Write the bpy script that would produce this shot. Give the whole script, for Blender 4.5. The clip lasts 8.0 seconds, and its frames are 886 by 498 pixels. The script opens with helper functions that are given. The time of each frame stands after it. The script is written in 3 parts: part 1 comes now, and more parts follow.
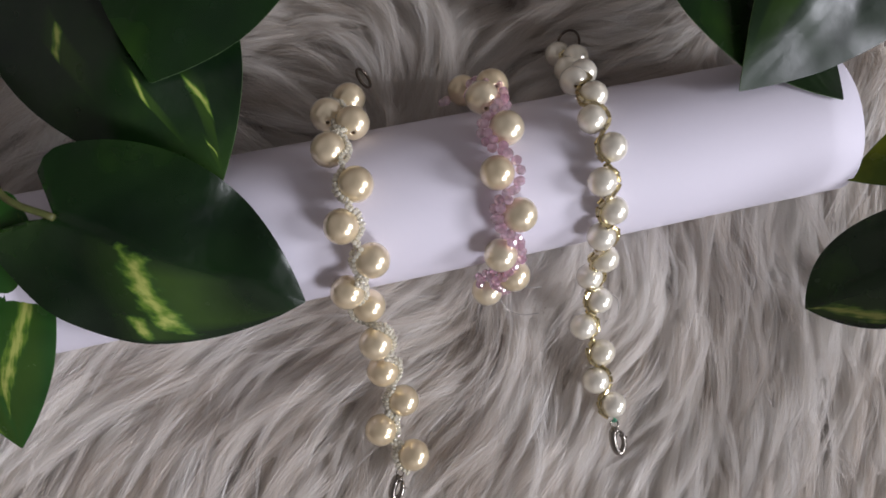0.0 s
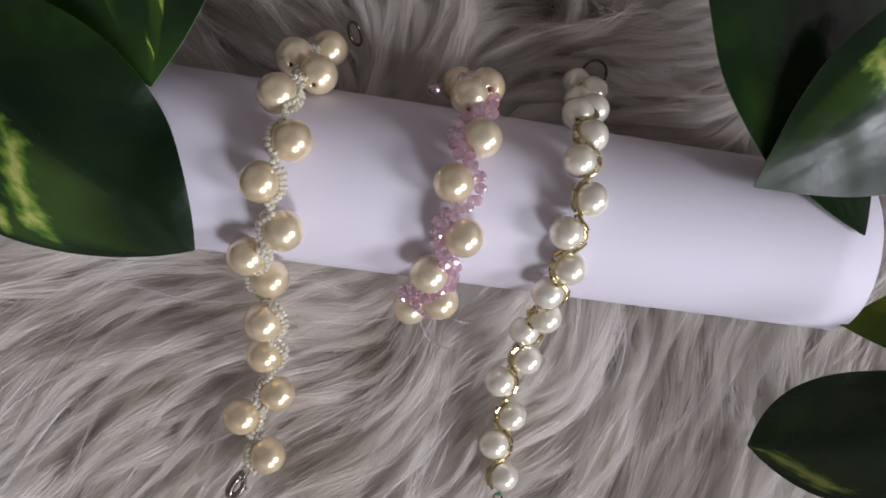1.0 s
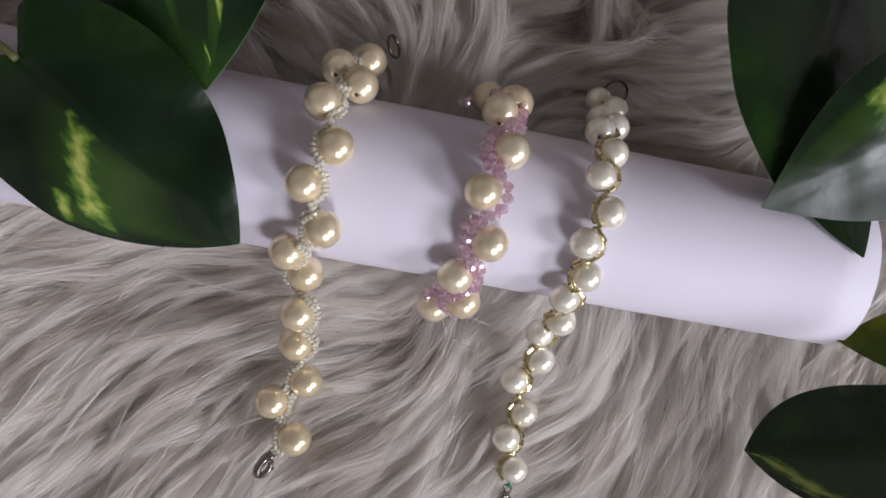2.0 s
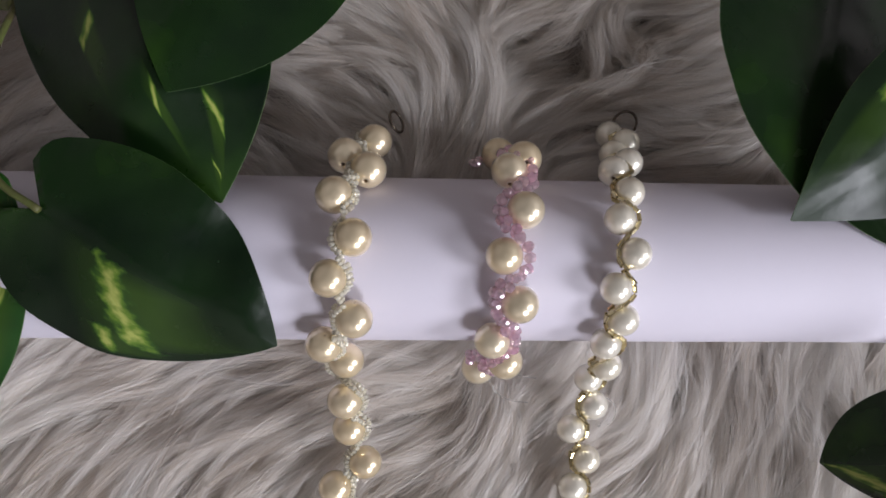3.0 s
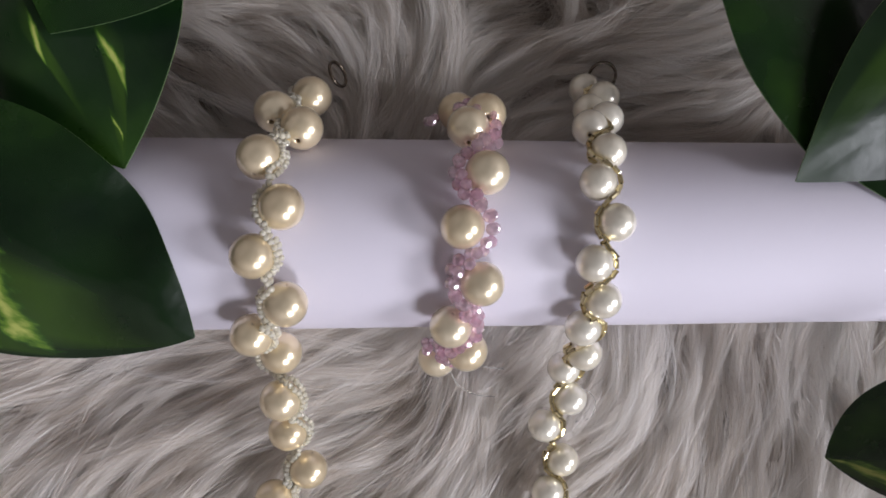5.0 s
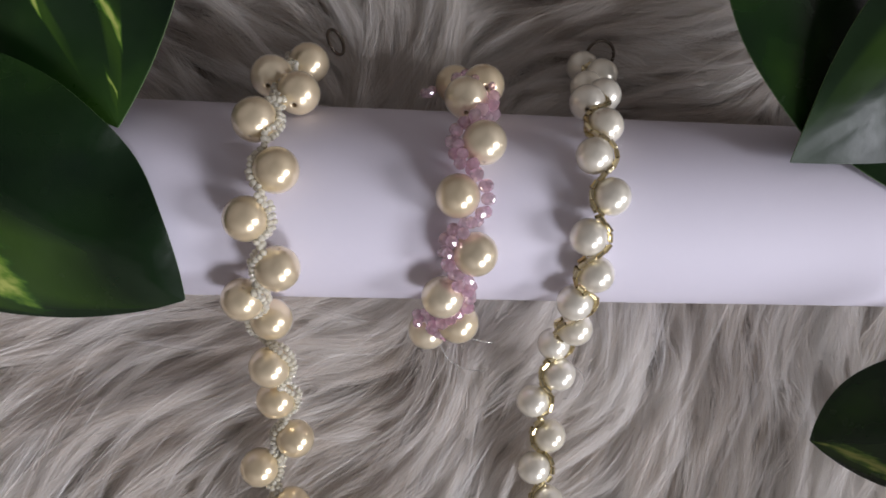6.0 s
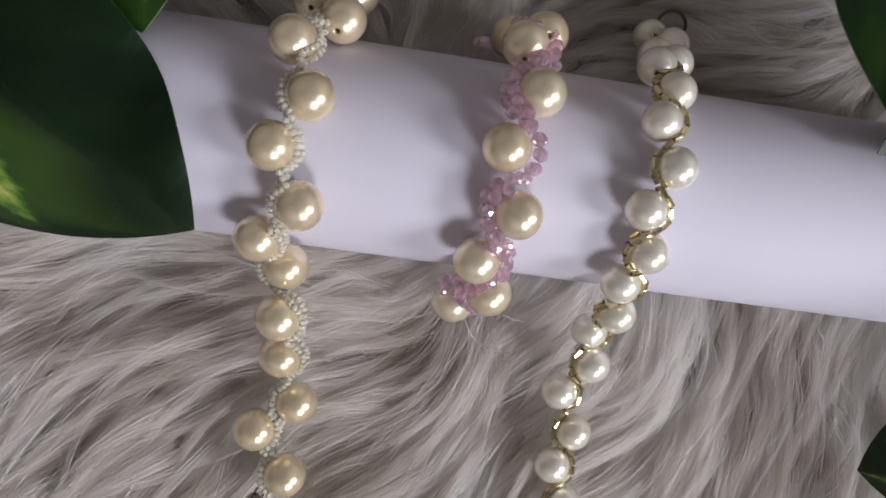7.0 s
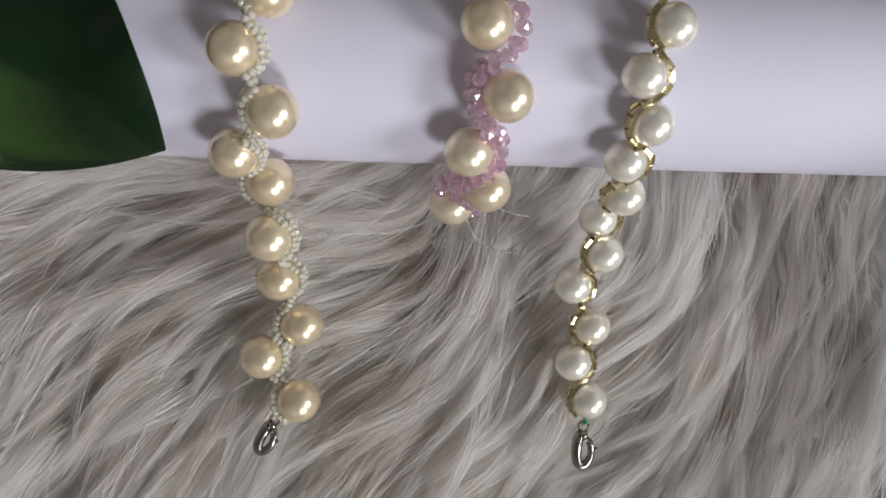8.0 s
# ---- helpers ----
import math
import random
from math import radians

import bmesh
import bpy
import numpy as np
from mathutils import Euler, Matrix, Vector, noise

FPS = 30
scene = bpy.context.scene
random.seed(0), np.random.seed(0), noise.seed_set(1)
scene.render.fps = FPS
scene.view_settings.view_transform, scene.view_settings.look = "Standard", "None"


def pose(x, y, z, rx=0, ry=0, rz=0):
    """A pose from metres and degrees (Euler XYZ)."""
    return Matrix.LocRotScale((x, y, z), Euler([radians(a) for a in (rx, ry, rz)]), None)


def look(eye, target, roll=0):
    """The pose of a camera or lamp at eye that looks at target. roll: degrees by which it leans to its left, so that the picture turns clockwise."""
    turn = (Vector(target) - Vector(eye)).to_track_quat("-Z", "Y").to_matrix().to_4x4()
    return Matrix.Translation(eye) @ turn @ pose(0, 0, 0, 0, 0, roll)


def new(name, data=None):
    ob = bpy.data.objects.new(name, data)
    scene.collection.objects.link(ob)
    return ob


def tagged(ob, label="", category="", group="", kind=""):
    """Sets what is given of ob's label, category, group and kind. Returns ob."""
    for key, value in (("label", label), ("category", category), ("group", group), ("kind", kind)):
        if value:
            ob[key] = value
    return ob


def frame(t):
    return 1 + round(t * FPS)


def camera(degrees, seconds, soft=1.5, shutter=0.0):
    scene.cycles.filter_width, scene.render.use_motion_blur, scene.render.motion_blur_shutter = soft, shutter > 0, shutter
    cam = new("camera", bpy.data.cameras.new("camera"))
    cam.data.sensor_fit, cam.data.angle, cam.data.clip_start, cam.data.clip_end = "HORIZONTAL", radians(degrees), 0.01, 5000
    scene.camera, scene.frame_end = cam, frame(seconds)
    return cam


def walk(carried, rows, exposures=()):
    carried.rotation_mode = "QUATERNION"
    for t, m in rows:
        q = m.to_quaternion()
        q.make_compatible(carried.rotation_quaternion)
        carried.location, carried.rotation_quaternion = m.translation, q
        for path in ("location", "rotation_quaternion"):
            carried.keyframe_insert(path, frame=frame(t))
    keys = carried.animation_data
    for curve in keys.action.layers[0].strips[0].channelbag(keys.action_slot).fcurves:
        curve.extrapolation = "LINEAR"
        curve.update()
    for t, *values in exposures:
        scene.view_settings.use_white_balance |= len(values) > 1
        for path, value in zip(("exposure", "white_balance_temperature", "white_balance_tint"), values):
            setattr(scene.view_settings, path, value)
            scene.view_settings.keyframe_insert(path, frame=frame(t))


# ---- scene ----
cam = camera(58.30, 8.0, soft=1.7)
ROWS = [
    (0.0, -0.04936, -0.02585, 0.24966, 4.162, -7.895, -12.145),
    (0.5, -0.03605, -0.01553, 0.23033, 2.479, -8.056, -0.840),
    (1.0, -0.02495, -0.02347, 0.22453, 1.479, -8.018, 7.342),
    (1.2, -0.02741, -0.02515, 0.22559, 0.876, -8.243, 9.215),
    (2.3, -0.03336, -0.02298, 0.23888, 1.675, -7.605, 9.903),
    (2.5, -0.03175, -0.01429, 0.23597, 2.862, -6.160, 5.880),
    (3.0, -0.02770, -0.00924, 0.23930, 3.051, -3.707, 0.534),
    (3.5, -0.03042, -0.01004, 0.23470, 3.432, -3.085, -0.919),
    (4.0, -0.02836, -0.00873, 0.22750, 3.204, -3.295, -0.862),
    (4.5, -0.02060, -0.00786, 0.22110, 3.494, -3.141, -0.851),
    (4.7, -0.01895, -0.00984, 0.21152, 2.541, -4.069, -0.516),
    (5.8, -0.02050, -0.01161, 0.20792, 1.634, -6.011, -0.210),
    (6.0, -0.02038, -0.01579, 0.20849, 1.418, -6.135, 1.227),
    (6.5, -0.02416, -0.02349, 0.19876, 2.199, -6.201, 8.822),
    (7.0, -0.02222, -0.02666, 0.19113, 1.676, -5.263, 7.524),
    (7.5, -0.01562, -0.03335, 0.18489, -1.081, -4.481, 3.978),
    (8.0, -0.01612, -0.03408, 0.18249, -2.259, -3.855, 1.345),
]
walk(cam, [(t, pose(*place)) for t, *place in ROWS], [(0.0, 0.06, 6500, 8.5), (1.2, 0.0, 6500, 8.5), (2.5, 0.12, 6500, 8.5), (4.5, 0.15, 6500, 8.5), (5.8, 0.0, 6500, 8.5), (6.5, -0.03, 6500, 8.5), (7.5, -0.02, 6500, 5.5), (8.0, -0.03, 6500, 3.8)])

# ---- daylight from one two-pane window, in a plain room ----
world = bpy.data.worlds.new("world")
scene.world = world
world.use_nodes = True
world.node_tree.nodes["Background"].inputs[0].default_value = (0.5, 0.55, 0.62, 1)
world.node_tree.nodes["Background"].inputs[1].default_value = 0.05

MM = 0.001
FLOOR_Z = -0.016                 # the boards under the rug
ROOM = 1.12                      # half width of the room
WALL_H = 2.1
YAW = -39.0                      # the window wall faces this way from the roll
WIN_Z, WIN_W, WIN_H = 0.80, 0.37, 0.46
MULLION = 0.25                   # half the post between the panes
TURN = pose(0, 0, 0, 0, 0, YAW)


def window_lamp(side, watts):
    lamp = bpy.data.lights.new("window_light", "AREA")
    lamp.shape, lamp.size, lamp.size_y = "RECTANGLE", WIN_W, WIN_H
    lamp.energy, lamp.color = watts, (0.90, 0.895, 1.0)
    ob = new("window_light", lamp)
    eye = TURN @ Vector((ROOM + 0.03, side * (WIN_W / 2 + MULLION), WIN_Z))
    ob.matrix_world = look(eye, eye - (TURN @ Vector((1, 0, 0))))
    return ob


window_lamp(-1, 13.6)
window_lamp(1, 14.6)


# ---- materials ----
def material(name, base, rough=0.5, metal=0.0, **more):
    m = bpy.data.materials.new(name)
    m.use_nodes = True
    b = m.node_tree.nodes["Principled BSDF"]
    b.inputs["Base Color"].default_value = (*base, 1)
    b.inputs["Roughness"].default_value = rough
    b.inputs["Metallic"].default_value = metal
    for key, value in more.items():
        b.inputs[key.replace("_", " ")].default_value = value
    return m, m.node_tree, b


def link_noise(tree, scale, detail=3.0, coords="Object", stretch=None):
    n = tree.nodes.new("ShaderNodeTexNoise")
    n.inputs["Scale"].default_value, n.inputs["Detail"].default_value = scale, detail
    c = tree.nodes.new("ShaderNodeTexCoord")
    out = c.outputs[coords]
    if stretch:
        mp = tree.nodes.new("ShaderNodeMapping")
        mp.inputs["Scale"].default_value = stretch
        tree.links.new(out, mp.inputs["Vector"])
        out = mp.outputs["Vector"]
    tree.links.new(out, n.inputs["Vector"])
    return n


def ramp(tree, source, stops):
    r = tree.nodes.new("ShaderNodeValToRGB")
    while len(r.color_ramp.elements) < len(stops):
        r.color_ramp.elements.new(0.5)
    for e, (at, colour) in zip(r.color_ramp.elements, stops):
        e.position, e.color = at, (*colour, 1)
    tree.links.new(source, r.inputs["Fac"])
    return r.outputs["Color"]


def bump(tree, b, source, strength, distance):
    n = tree.nodes.new("ShaderNodeBump")
    n.inputs["Strength"].default_value, n.inputs["Distance"].default_value = strength, distance
    tree.links.new(source, n.inputs["Height"])
    tree.links.new(n.outputs["Normal"], b.inputs["Normal"])


def pearl_material(name, dark, light, rough, metal):
    m, tree, b = material(name, light, rough, metal)
    info = tree.nodes.new("ShaderNodeObjectInfo")
    shade = ramp(tree, info.outputs["Random"], [(0.0, dark), (1.0, light)])
    tree.links.new(shade, b.inputs["Base Color"])
    b.inputs["Coat Weight"].default_value = 1.0
    b.inputs["Coat Roughness"].default_value = 0.06
    b.inputs["Coat IOR"].default_value = 1.7
    b.inputs["Subsurface Weight"].default_value = 0.0
    n = link_noise(tree, 260, 3)
    bump(tree, b, n.outputs["Fac"], 0.16, 0.0005)
    return m


PEARL_CREAM = pearl_material("cream_pearl", (0.87, 0.71, 0.45), (0.955, 0.84, 0.61), 0.29, 0.62)
PEARL_WHITE = pearl_material("white_pearl", (0.94, 0.88, 0.71), (0.985, 0.945, 0.81), 0.29, 0.50)


def glassy(name, colours, rough, clear, through_, spark=0.0, skin=2.1, bend=1.42):
    """Small glass beads: a glossy body that lets light through it."""
    m, tree, b = material(name, colours[0], rough)
    info = tree.nodes.new("ShaderNodeObjectInfo")
    shade = ramp(tree, info.outputs["Random"], [(0, colours[0]), (1, colours[1])])
    tree.links.new(shade, b.inputs["Base Color"])
    b.inputs["Transmission Weight"].default_value = clear
    b.inputs["IOR"].default_value = bend
    b.inputs["Coat Weight"].default_value = 1.0
    b.inputs["Coat IOR"].default_value = skin
    thin = tree.nodes.new("ShaderNodeBsdfTranslucent")
    tree.links.new(shade, thin.inputs["Color"])
    both = tree.nodes.new("ShaderNodeMixShader")
    both.inputs[0].default_value = through_
    tree.links.new(b.outputs[0], both.inputs[1])
    tree.links.new(thin.outputs[0], both.inputs[2])
    body = both.outputs[0]
    if spark:
        # foil-like sparkle of the cut facets
        flash = tree.nodes.new("ShaderNodeBsdfGlossy")
        flash.inputs["Roughness"].default_value = 0.04
        flash.inputs["Color"].default_value = (1.0, 0.90, 0.95, 1)
        cut = tree.nodes.new("ShaderNodeMixShader")
        cut.inputs[0].default_value = spark
        tree.links.new(body, cut.inputs[1])
        tree.links.new(flash.outputs[0], cut.inputs[2])
        body = cut.outputs[0]
    tree.links.new(body, tree.nodes["Material Output"].inputs["Surface"])
    return m


SEED = glassy("ivory_seed_bead", ((1.0, 0.97, 0.85), (1.0, 0.985, 0.90)), 0.04, 0.45, 0.30, 0.0, 1.8, 1.3)
PINK = glassy("pink_crystal", ((1.0, 0.72, 0.85), (1.0, 0.87, 0.935)), 0.0, 0.85, 0.25, 0.13)
GOLD, tree, b = material("gold_lined_bugle", (0.62, 0.50, 0.23), 0.12, 0.88)
info = tree.nodes.new("ShaderNodeObjectInfo")
tree.links.new(ramp(tree, info.outputs["Random"], [(0, (0.58, 0.48, 0.25)), (1, (0.80, 0.70, 0.44))]), b.inputs["Base Color"])
STEEL, tree, b = material("silver_plated_metal", (0.33, 0.30, 0.265), 0.24, 1.0)
RING, tree, b = material("tarnished_ring_metal", (0.17, 0.14, 0.11), 0.32, 1.0)
THREAD, _, b = material("clear_nylon_thread", (0.82, 0.80, 0.76), 0.15)
b.inputs["Transmission Weight"].default_value = 0.6
KNOT, _, _ = material("green_thread", (0.10, 0.42, 0.26), 0.6)
HOLE, _, _ = material("bead_hole", (0.34, 0.24, 0.13), 0.7)

PAPER, tree, b = material("white_paper", (0.70, 0.69, 0.73), 0.62)
n = link_noise(tree, 900, 4)
bump(tree, b, n.outputs["Fac"], 0.05, 0.0002)
n2 = link_noise(tree, 14, 2)
tree.links.new(ramp(tree, n2.outputs["Fac"], [(0.3, (0.685, 0.652, 0.735)), (0.7, (0.72, 0.69, 0.77))]), b.inputs["Base Color"])

FUR, tree, b = material("long_pile_fur", (0.6, 0.55, 0.5), 0.36)
geo = tree.nodes.new("ShaderNodeNewGeometry")
patch = link_noise(tree, 26, 2)
mixed = tree.nodes.new("ShaderNodeMath")
mixed.operation = "ADD"
half = tree.nodes.new("ShaderNodeMath")
half.operation = "MULTIPLY_ADD"
half.inputs[1].default_value, half.inputs[2].default_value = 0.42, -0.21
tree.links.new(geo.outputs["Random Per Island"], half.inputs[0])
lock = tree.nodes.new("ShaderNodeAttribute")
lock.attribute_name = "lock_tone"
each = tree.nodes.new("ShaderNodeMath")
each.operation = "MULTIPLY_ADD"
each.inputs[1].default_value = 0.30
tree.links.new(lock.outputs["Fac"], each.inputs[0])
tree.links.new(half.outputs[0], each.inputs[2])
lower = tree.nodes.new("ShaderNodeMath")
lower.operation = "SUBTRACT"
lower.inputs[1].default_value = 0.13
tree.links.new(each.outputs[0], lower.inputs[0])
tree.links.new(lower.outputs[0], mixed.inputs[0])
tree.links.new(patch.outputs["Fac"], mixed.inputs[1])
tone = ramp(tree, mixed.outputs[0], [(0.08, (0.62, 0.54, 0.46)), (0.46, (0.90, 0.86, 0.81)), (0.85, (0.985, 0.97, 0.945))])
tree.links.new(tone, b.inputs["Base Color"])
b.inputs["Specular IOR Level"].default_value = 0.5
thin = tree.nodes.new("ShaderNodeBsdfTranslucent")
tree.links.new(tone, thin.inputs["Color"])
both = tree.nodes.new("ShaderNodeMixShader")
both.inputs[0].default_value = 0.5
tree.links.new(b.outputs[0], both.inputs[1])
tree.links.new(thin.outputs[0], both.inputs[2])
tree.links.new(both.outputs[0], tree.nodes["Material Output"].inputs["Surface"])

BACKING, tree, b = material("rug_backing", (0.30, 0.26, 0.23), 0.9)
n = link_noise(tree, 300, 4)
tree.links.new(ramp(tree, n.outputs["Fac"], [(0.3, (0.20, 0.17, 0.15)), (0.7, (0.36, 0.31, 0.28))]), b.inputs["Base Color"])

WALL, tree, b = material("painted_wall", (0.40, 0.375, 0.355), 0.8)
n = link_noise(tree, 60, 4)
bump(tree, b, n.outputs["Fac"], 0.1, 0.001)
# unseen ceiling, toned dark so that the pearls mirror dark centres
CEILING, _, _ = material("ceiling_paint", (0.20, 0.19, 0.18), 0.85)
BOARDS, tree, b = material("floor_boards", (0.22, 0.14, 0.09), 0.5)
n = link_noise(tree, 6, 5, stretch=(1, 12, 1))
tree.links.new(ramp(tree, n.outputs["Fac"], [(0.3, (0.15, 0.09, 0.055)), (0.7, (0.28, 0.18, 0.11))]), b.inputs["Base Color"])
FRAME, _, _ = material("window_frame_paint", (0.78, 0.77, 0.75), 0.4)
STEM, tree, b = material("vine_stem", (0.10, 0.09, 0.03), 0.5)
n = link_noise(tree, 160, 3)
tree.links.new(ramp(tree, n.outputs["Fac"], [(0.35, (0.07, 0.05, 0.02)), (0.65, (0.12, 0.15, 0.04))]), b.inputs["Base Color"])
RIM, _, _ = material("leaf_cut_edge", (0.12, 0.19, 0.08), 0.5)


def leaf_material(name, streaks, deep=(0.0016, 0.008, 0.003), mid=(0.0058, 0.022, 0.0036), rough=0.21):
    """Dark waxy green; each streak (u at the midrib, slope, breadth, v from, v to) is a pale variegated band on one half."""
    m, tree, b = material(name, mid, rough)
    b.inputs["Specular IOR Level"].default_value = 0.42
    uv = tree.nodes.new("ShaderNodeUVMap")
    sep = tree.nodes.new("ShaderNodeSeparateXYZ")
    tree.links.new(uv.outputs[0], sep.inputs[0])
    broad = link_noise(tree, 45, 3)
    fine = link_noise(tree, 420, 5)
    wide = link_noise(tree, 24, 4)
    lush = (4.6 * mid[0], 3.3 * mid[1], 1.9 * mid[2])
    base = ramp(tree, wide.outputs["Fac"], [(0.34, deep), (0.54, mid), (0.76, lush)])

    def calc(op, a, c, clamp=False):
        n = tree.nodes.new("ShaderNodeMath")
        n.operation, n.use_clamp = op, clamp
        for slot, v in zip(n.inputs, (a, c)):
            if isinstance(v, (int, float)):
                slot.default_value = v
            else:
                tree.links.new(v, slot)
        return n.outputs[0]

    u, v = sep.outputs["X"], sep.outputs["Y"]
    blot = calc("MULTIPLY", calc("SUBTRACT", broad.outputs["Fac"], 0.5), 0.6)
    total = halo = None
    for at, slope, breadth, v0, v1 in streaks:
        line = calc("ADD", calc("MULTIPLY", calc("SUBTRACT", v, v0), slope), at)
        aside = calc("SUBTRACT", u, line)
        # brushed along the streak
        brush = tree.nodes.new("ShaderNodeCombineXYZ")
        tree.links.new(calc("MULTIPLY", aside, 17.0), brush.inputs["X"])
        tree.links.new(calc("MULTIPLY", v, 9.0), brush.inputs["Y"])
        grain = tree.nodes.new("ShaderNodeTexNoise")
        grain.inputs["Scale"].default_value, grain.inputs["Detail"].default_value = 1.0, 5.0
        tree.links.new(brush.outputs[0], grain.inputs["Vector"])
        rag = calc("MULTIPLY", calc("SUBTRACT", grain.outputs["Fac"], 0.5), 2.0)
        off = calc("DIVIDE", calc("ABSOLUTE", aside, 0), breadth)
        band = calc("SUBTRACT", 1.0, off)
        centre, reach = (v0 + v1) / 2, abs(v1 - v0) / 2
        along = calc("SUBTRACT", 1.0, calc("DIVIDE", calc("ABSOLUTE", calc("SUBTRACT", v, centre), 0), reach))
        one = calc("MINIMUM", band, calc("MULTIPLY", along, 2.0))
        soft_edge = calc("SUBTRACT", 1.0, calc("DIVIDE", calc("ABSOLUTE", calc("SUBTRACT", aside, breadth * 1.6), 0), breadth * 4.6))
        wash = calc("MULTIPLY", calc("MINIMUM", soft_edge, calc("MULTIPLY", along, 2.0)), 1.1, True)
        halo = wash if halo is None else calc("MAXIMUM", halo, wash)
        one = calc("ADD", calc("ADD", one, rag), blot)
        one = calc("MULTIPLY", one, 1.0, True)
        total = one if total is None else calc("MAXIMUM", total, one)
    colour = base
    if total is not None:
        olive = tree.nodes.new("ShaderNodeMixRGB")
        tree.links.new(calc("MULTIPLY", halo, calc("ADD", broad.outputs["Fac"], 0.25)), olive.inputs[0])
        tree.links.new(base, olive.inputs[1])
        olive.inputs[2].default_value = (0.030, 0.070, 0.006, 1)
        base = olive.outputs[0]
        spread = calc("ADD", total, calc("MULTIPLY", calc("SUBTRACT", fine.outputs["Fac"], 0.5), 0.5))
        pale = ramp(tree, spread, [(0.10, (0.02, 0.075, 0.010)), (0.50, (0.10, 0.18, 0.020)), (0.95, (0.33, 0.37, 0.09))])
        mix = tree.nodes.new("ShaderNodeMixRGB")
        tree.links.new(calc("MULTIPLY", total, 2.4, True), mix.inputs[0])
        tree.links.new(base, mix.inputs[1])
        tree.links.new(pale, mix.inputs[2])
        colour = mix.outputs[0]
    tree.links.new(colour, b.inputs["Base Color"])
    worn = link_noise(tree, 130, 4)
    gloss = tree.nodes.new("ShaderNodeMapRange")
    gloss.inputs["To Min"].default_value, gloss.inputs["To Max"].default_value = rough - 0.07, rough + 0.14
    tree.links.new(worn.outputs["Fac"], gloss.inputs["Value"])
    tree.links.new(gloss.outputs[0], b.inputs["Roughness"])
    bump(tree, b, worn.outputs["Fac"], 0.35, 0.0007)
    return m


# ---- mesh helpers ----
def as_mesh(name, verts, faces, mat, smooth=True):
    me = bpy.data.meshes.new(name)
    me.from_pydata(verts, [], faces)
    me.materials.append(mat)
    if smooth:
        me.polygons.foreach_set("use_smooth", [True] * len(me.polygons))
    me.update()
    return me


def part(name, me, parent=None, label="", at=None):
    ob = new(name, me)
    if parent is not None:
        ob.parent = parent
    if at is not None:
        ob.matrix_basis = at
    return tagged(ob, label)


def holder(name, x=0, y=0, z=0):
    ob = new(name)
    ob.location = (x, y, z)
    ob.empty_display_size = 0.005
    return ob


def lathe(profile, sides, closed=False):
    """Spins (radius, height) pairs about z; the ends stay open unless a radius is zero."""
    verts, faces = [], []
    for r, h in profile:
        for k in range(sides):
            a = 2 * math.pi * k / sides
            verts.append((r * math.cos(a), r * math.sin(a), h))
    n = len(profile)
    for i in range(n if closed else n - 1):
        for k in range(sides):
            j, q = (i + 1) % n, (k + 1) % sides
            faces.append((i * sides + k, i * sides + q, j * sides + q, j * sides + k))
    return verts, faces


def tube(points, radius, sides=8, loop=False):
    """A round bar along points; radius is one number or one for each point."""
    pts = [Vector(p) for p in points]
    n = len(pts)
    radii = [radius] * n if isinstance(radius, (int, float)) else radius
    verts, faces, side = [], [], None
    for i, p in enumerate(pts):
        a = pts[(i - 1) % n] if loop or i else p
        c = pts[(i + 1) % n] if loop or i < n - 1 else p
        t = (c - a).normalized()
        if side is None:
            side = t.orthogonal().normalized()
        side = (side - t * side.dot(t)).normalized()
        other = t.cross(side)
        for k in range(sides):
            w = 2 * math.pi * k / sides
            verts.append(p + (side * math.cos(w) + other * math.sin(w)) * radii[i])
    for i in range(n if loop else n - 1):
        for k in range(sides):
            j, q = (i + 1) % n, (k + 1) % sides
            faces.append((i * sides + k, i * sides + q, j * sides + q, j * sides + k))
    if not loop:
        faces.append(tuple(range(sides))[::-1])
        faces.append(tuple((n - 1) * sides + k for k in range(sides)))
    return verts, faces


def smooth_line(points, steps=10):
    """Catmull-Rom through the points."""
    pts = [Vector(p) for p in points]
    ext = [2 * pts[0] - pts[1]] + pts + [2 * pts[-1] - pts[-2]]
    out = []
    for i in range(1, len(ext) - 2):
        a, c, d, e = ext[i - 1], ext[i], ext[i + 1], ext[i + 2]
        for s in range(steps):
            t = s / steps
            out.append(0.5 * (2 * c + (d - a) * t + (2 * a - 5 * c + 4 * d - e) * t * t + (3 * c - a - 3 * d + e) * t ** 3))
    out.append(pts[-1])
    return out


def box(x0, x1, y0, y1, z0, z1, verts, faces):
    k = len(verts)
    verts += [(x, y, z) for z in (z0, z1) for y in (y0, y1) for x in (x0, x1)]
    faces += [tuple(k + i for i in f) for f in ((0, 2, 3, 1), (4, 5, 7, 6), (0, 1, 5, 4), (2, 6, 7, 3), (0, 4, 6, 2), (1, 3, 7, 5))]


# ---- the room ----
def room_piece(name, boxes, mat, label, category):
    verts, faces = [], []
    for bx in boxes:
        box(*bx, verts, faces)
    ob = part(name, as_mesh(name, verts, faces, mat, False), None, label, TURN)
    return tagged(ob, "", category, "", "structure")


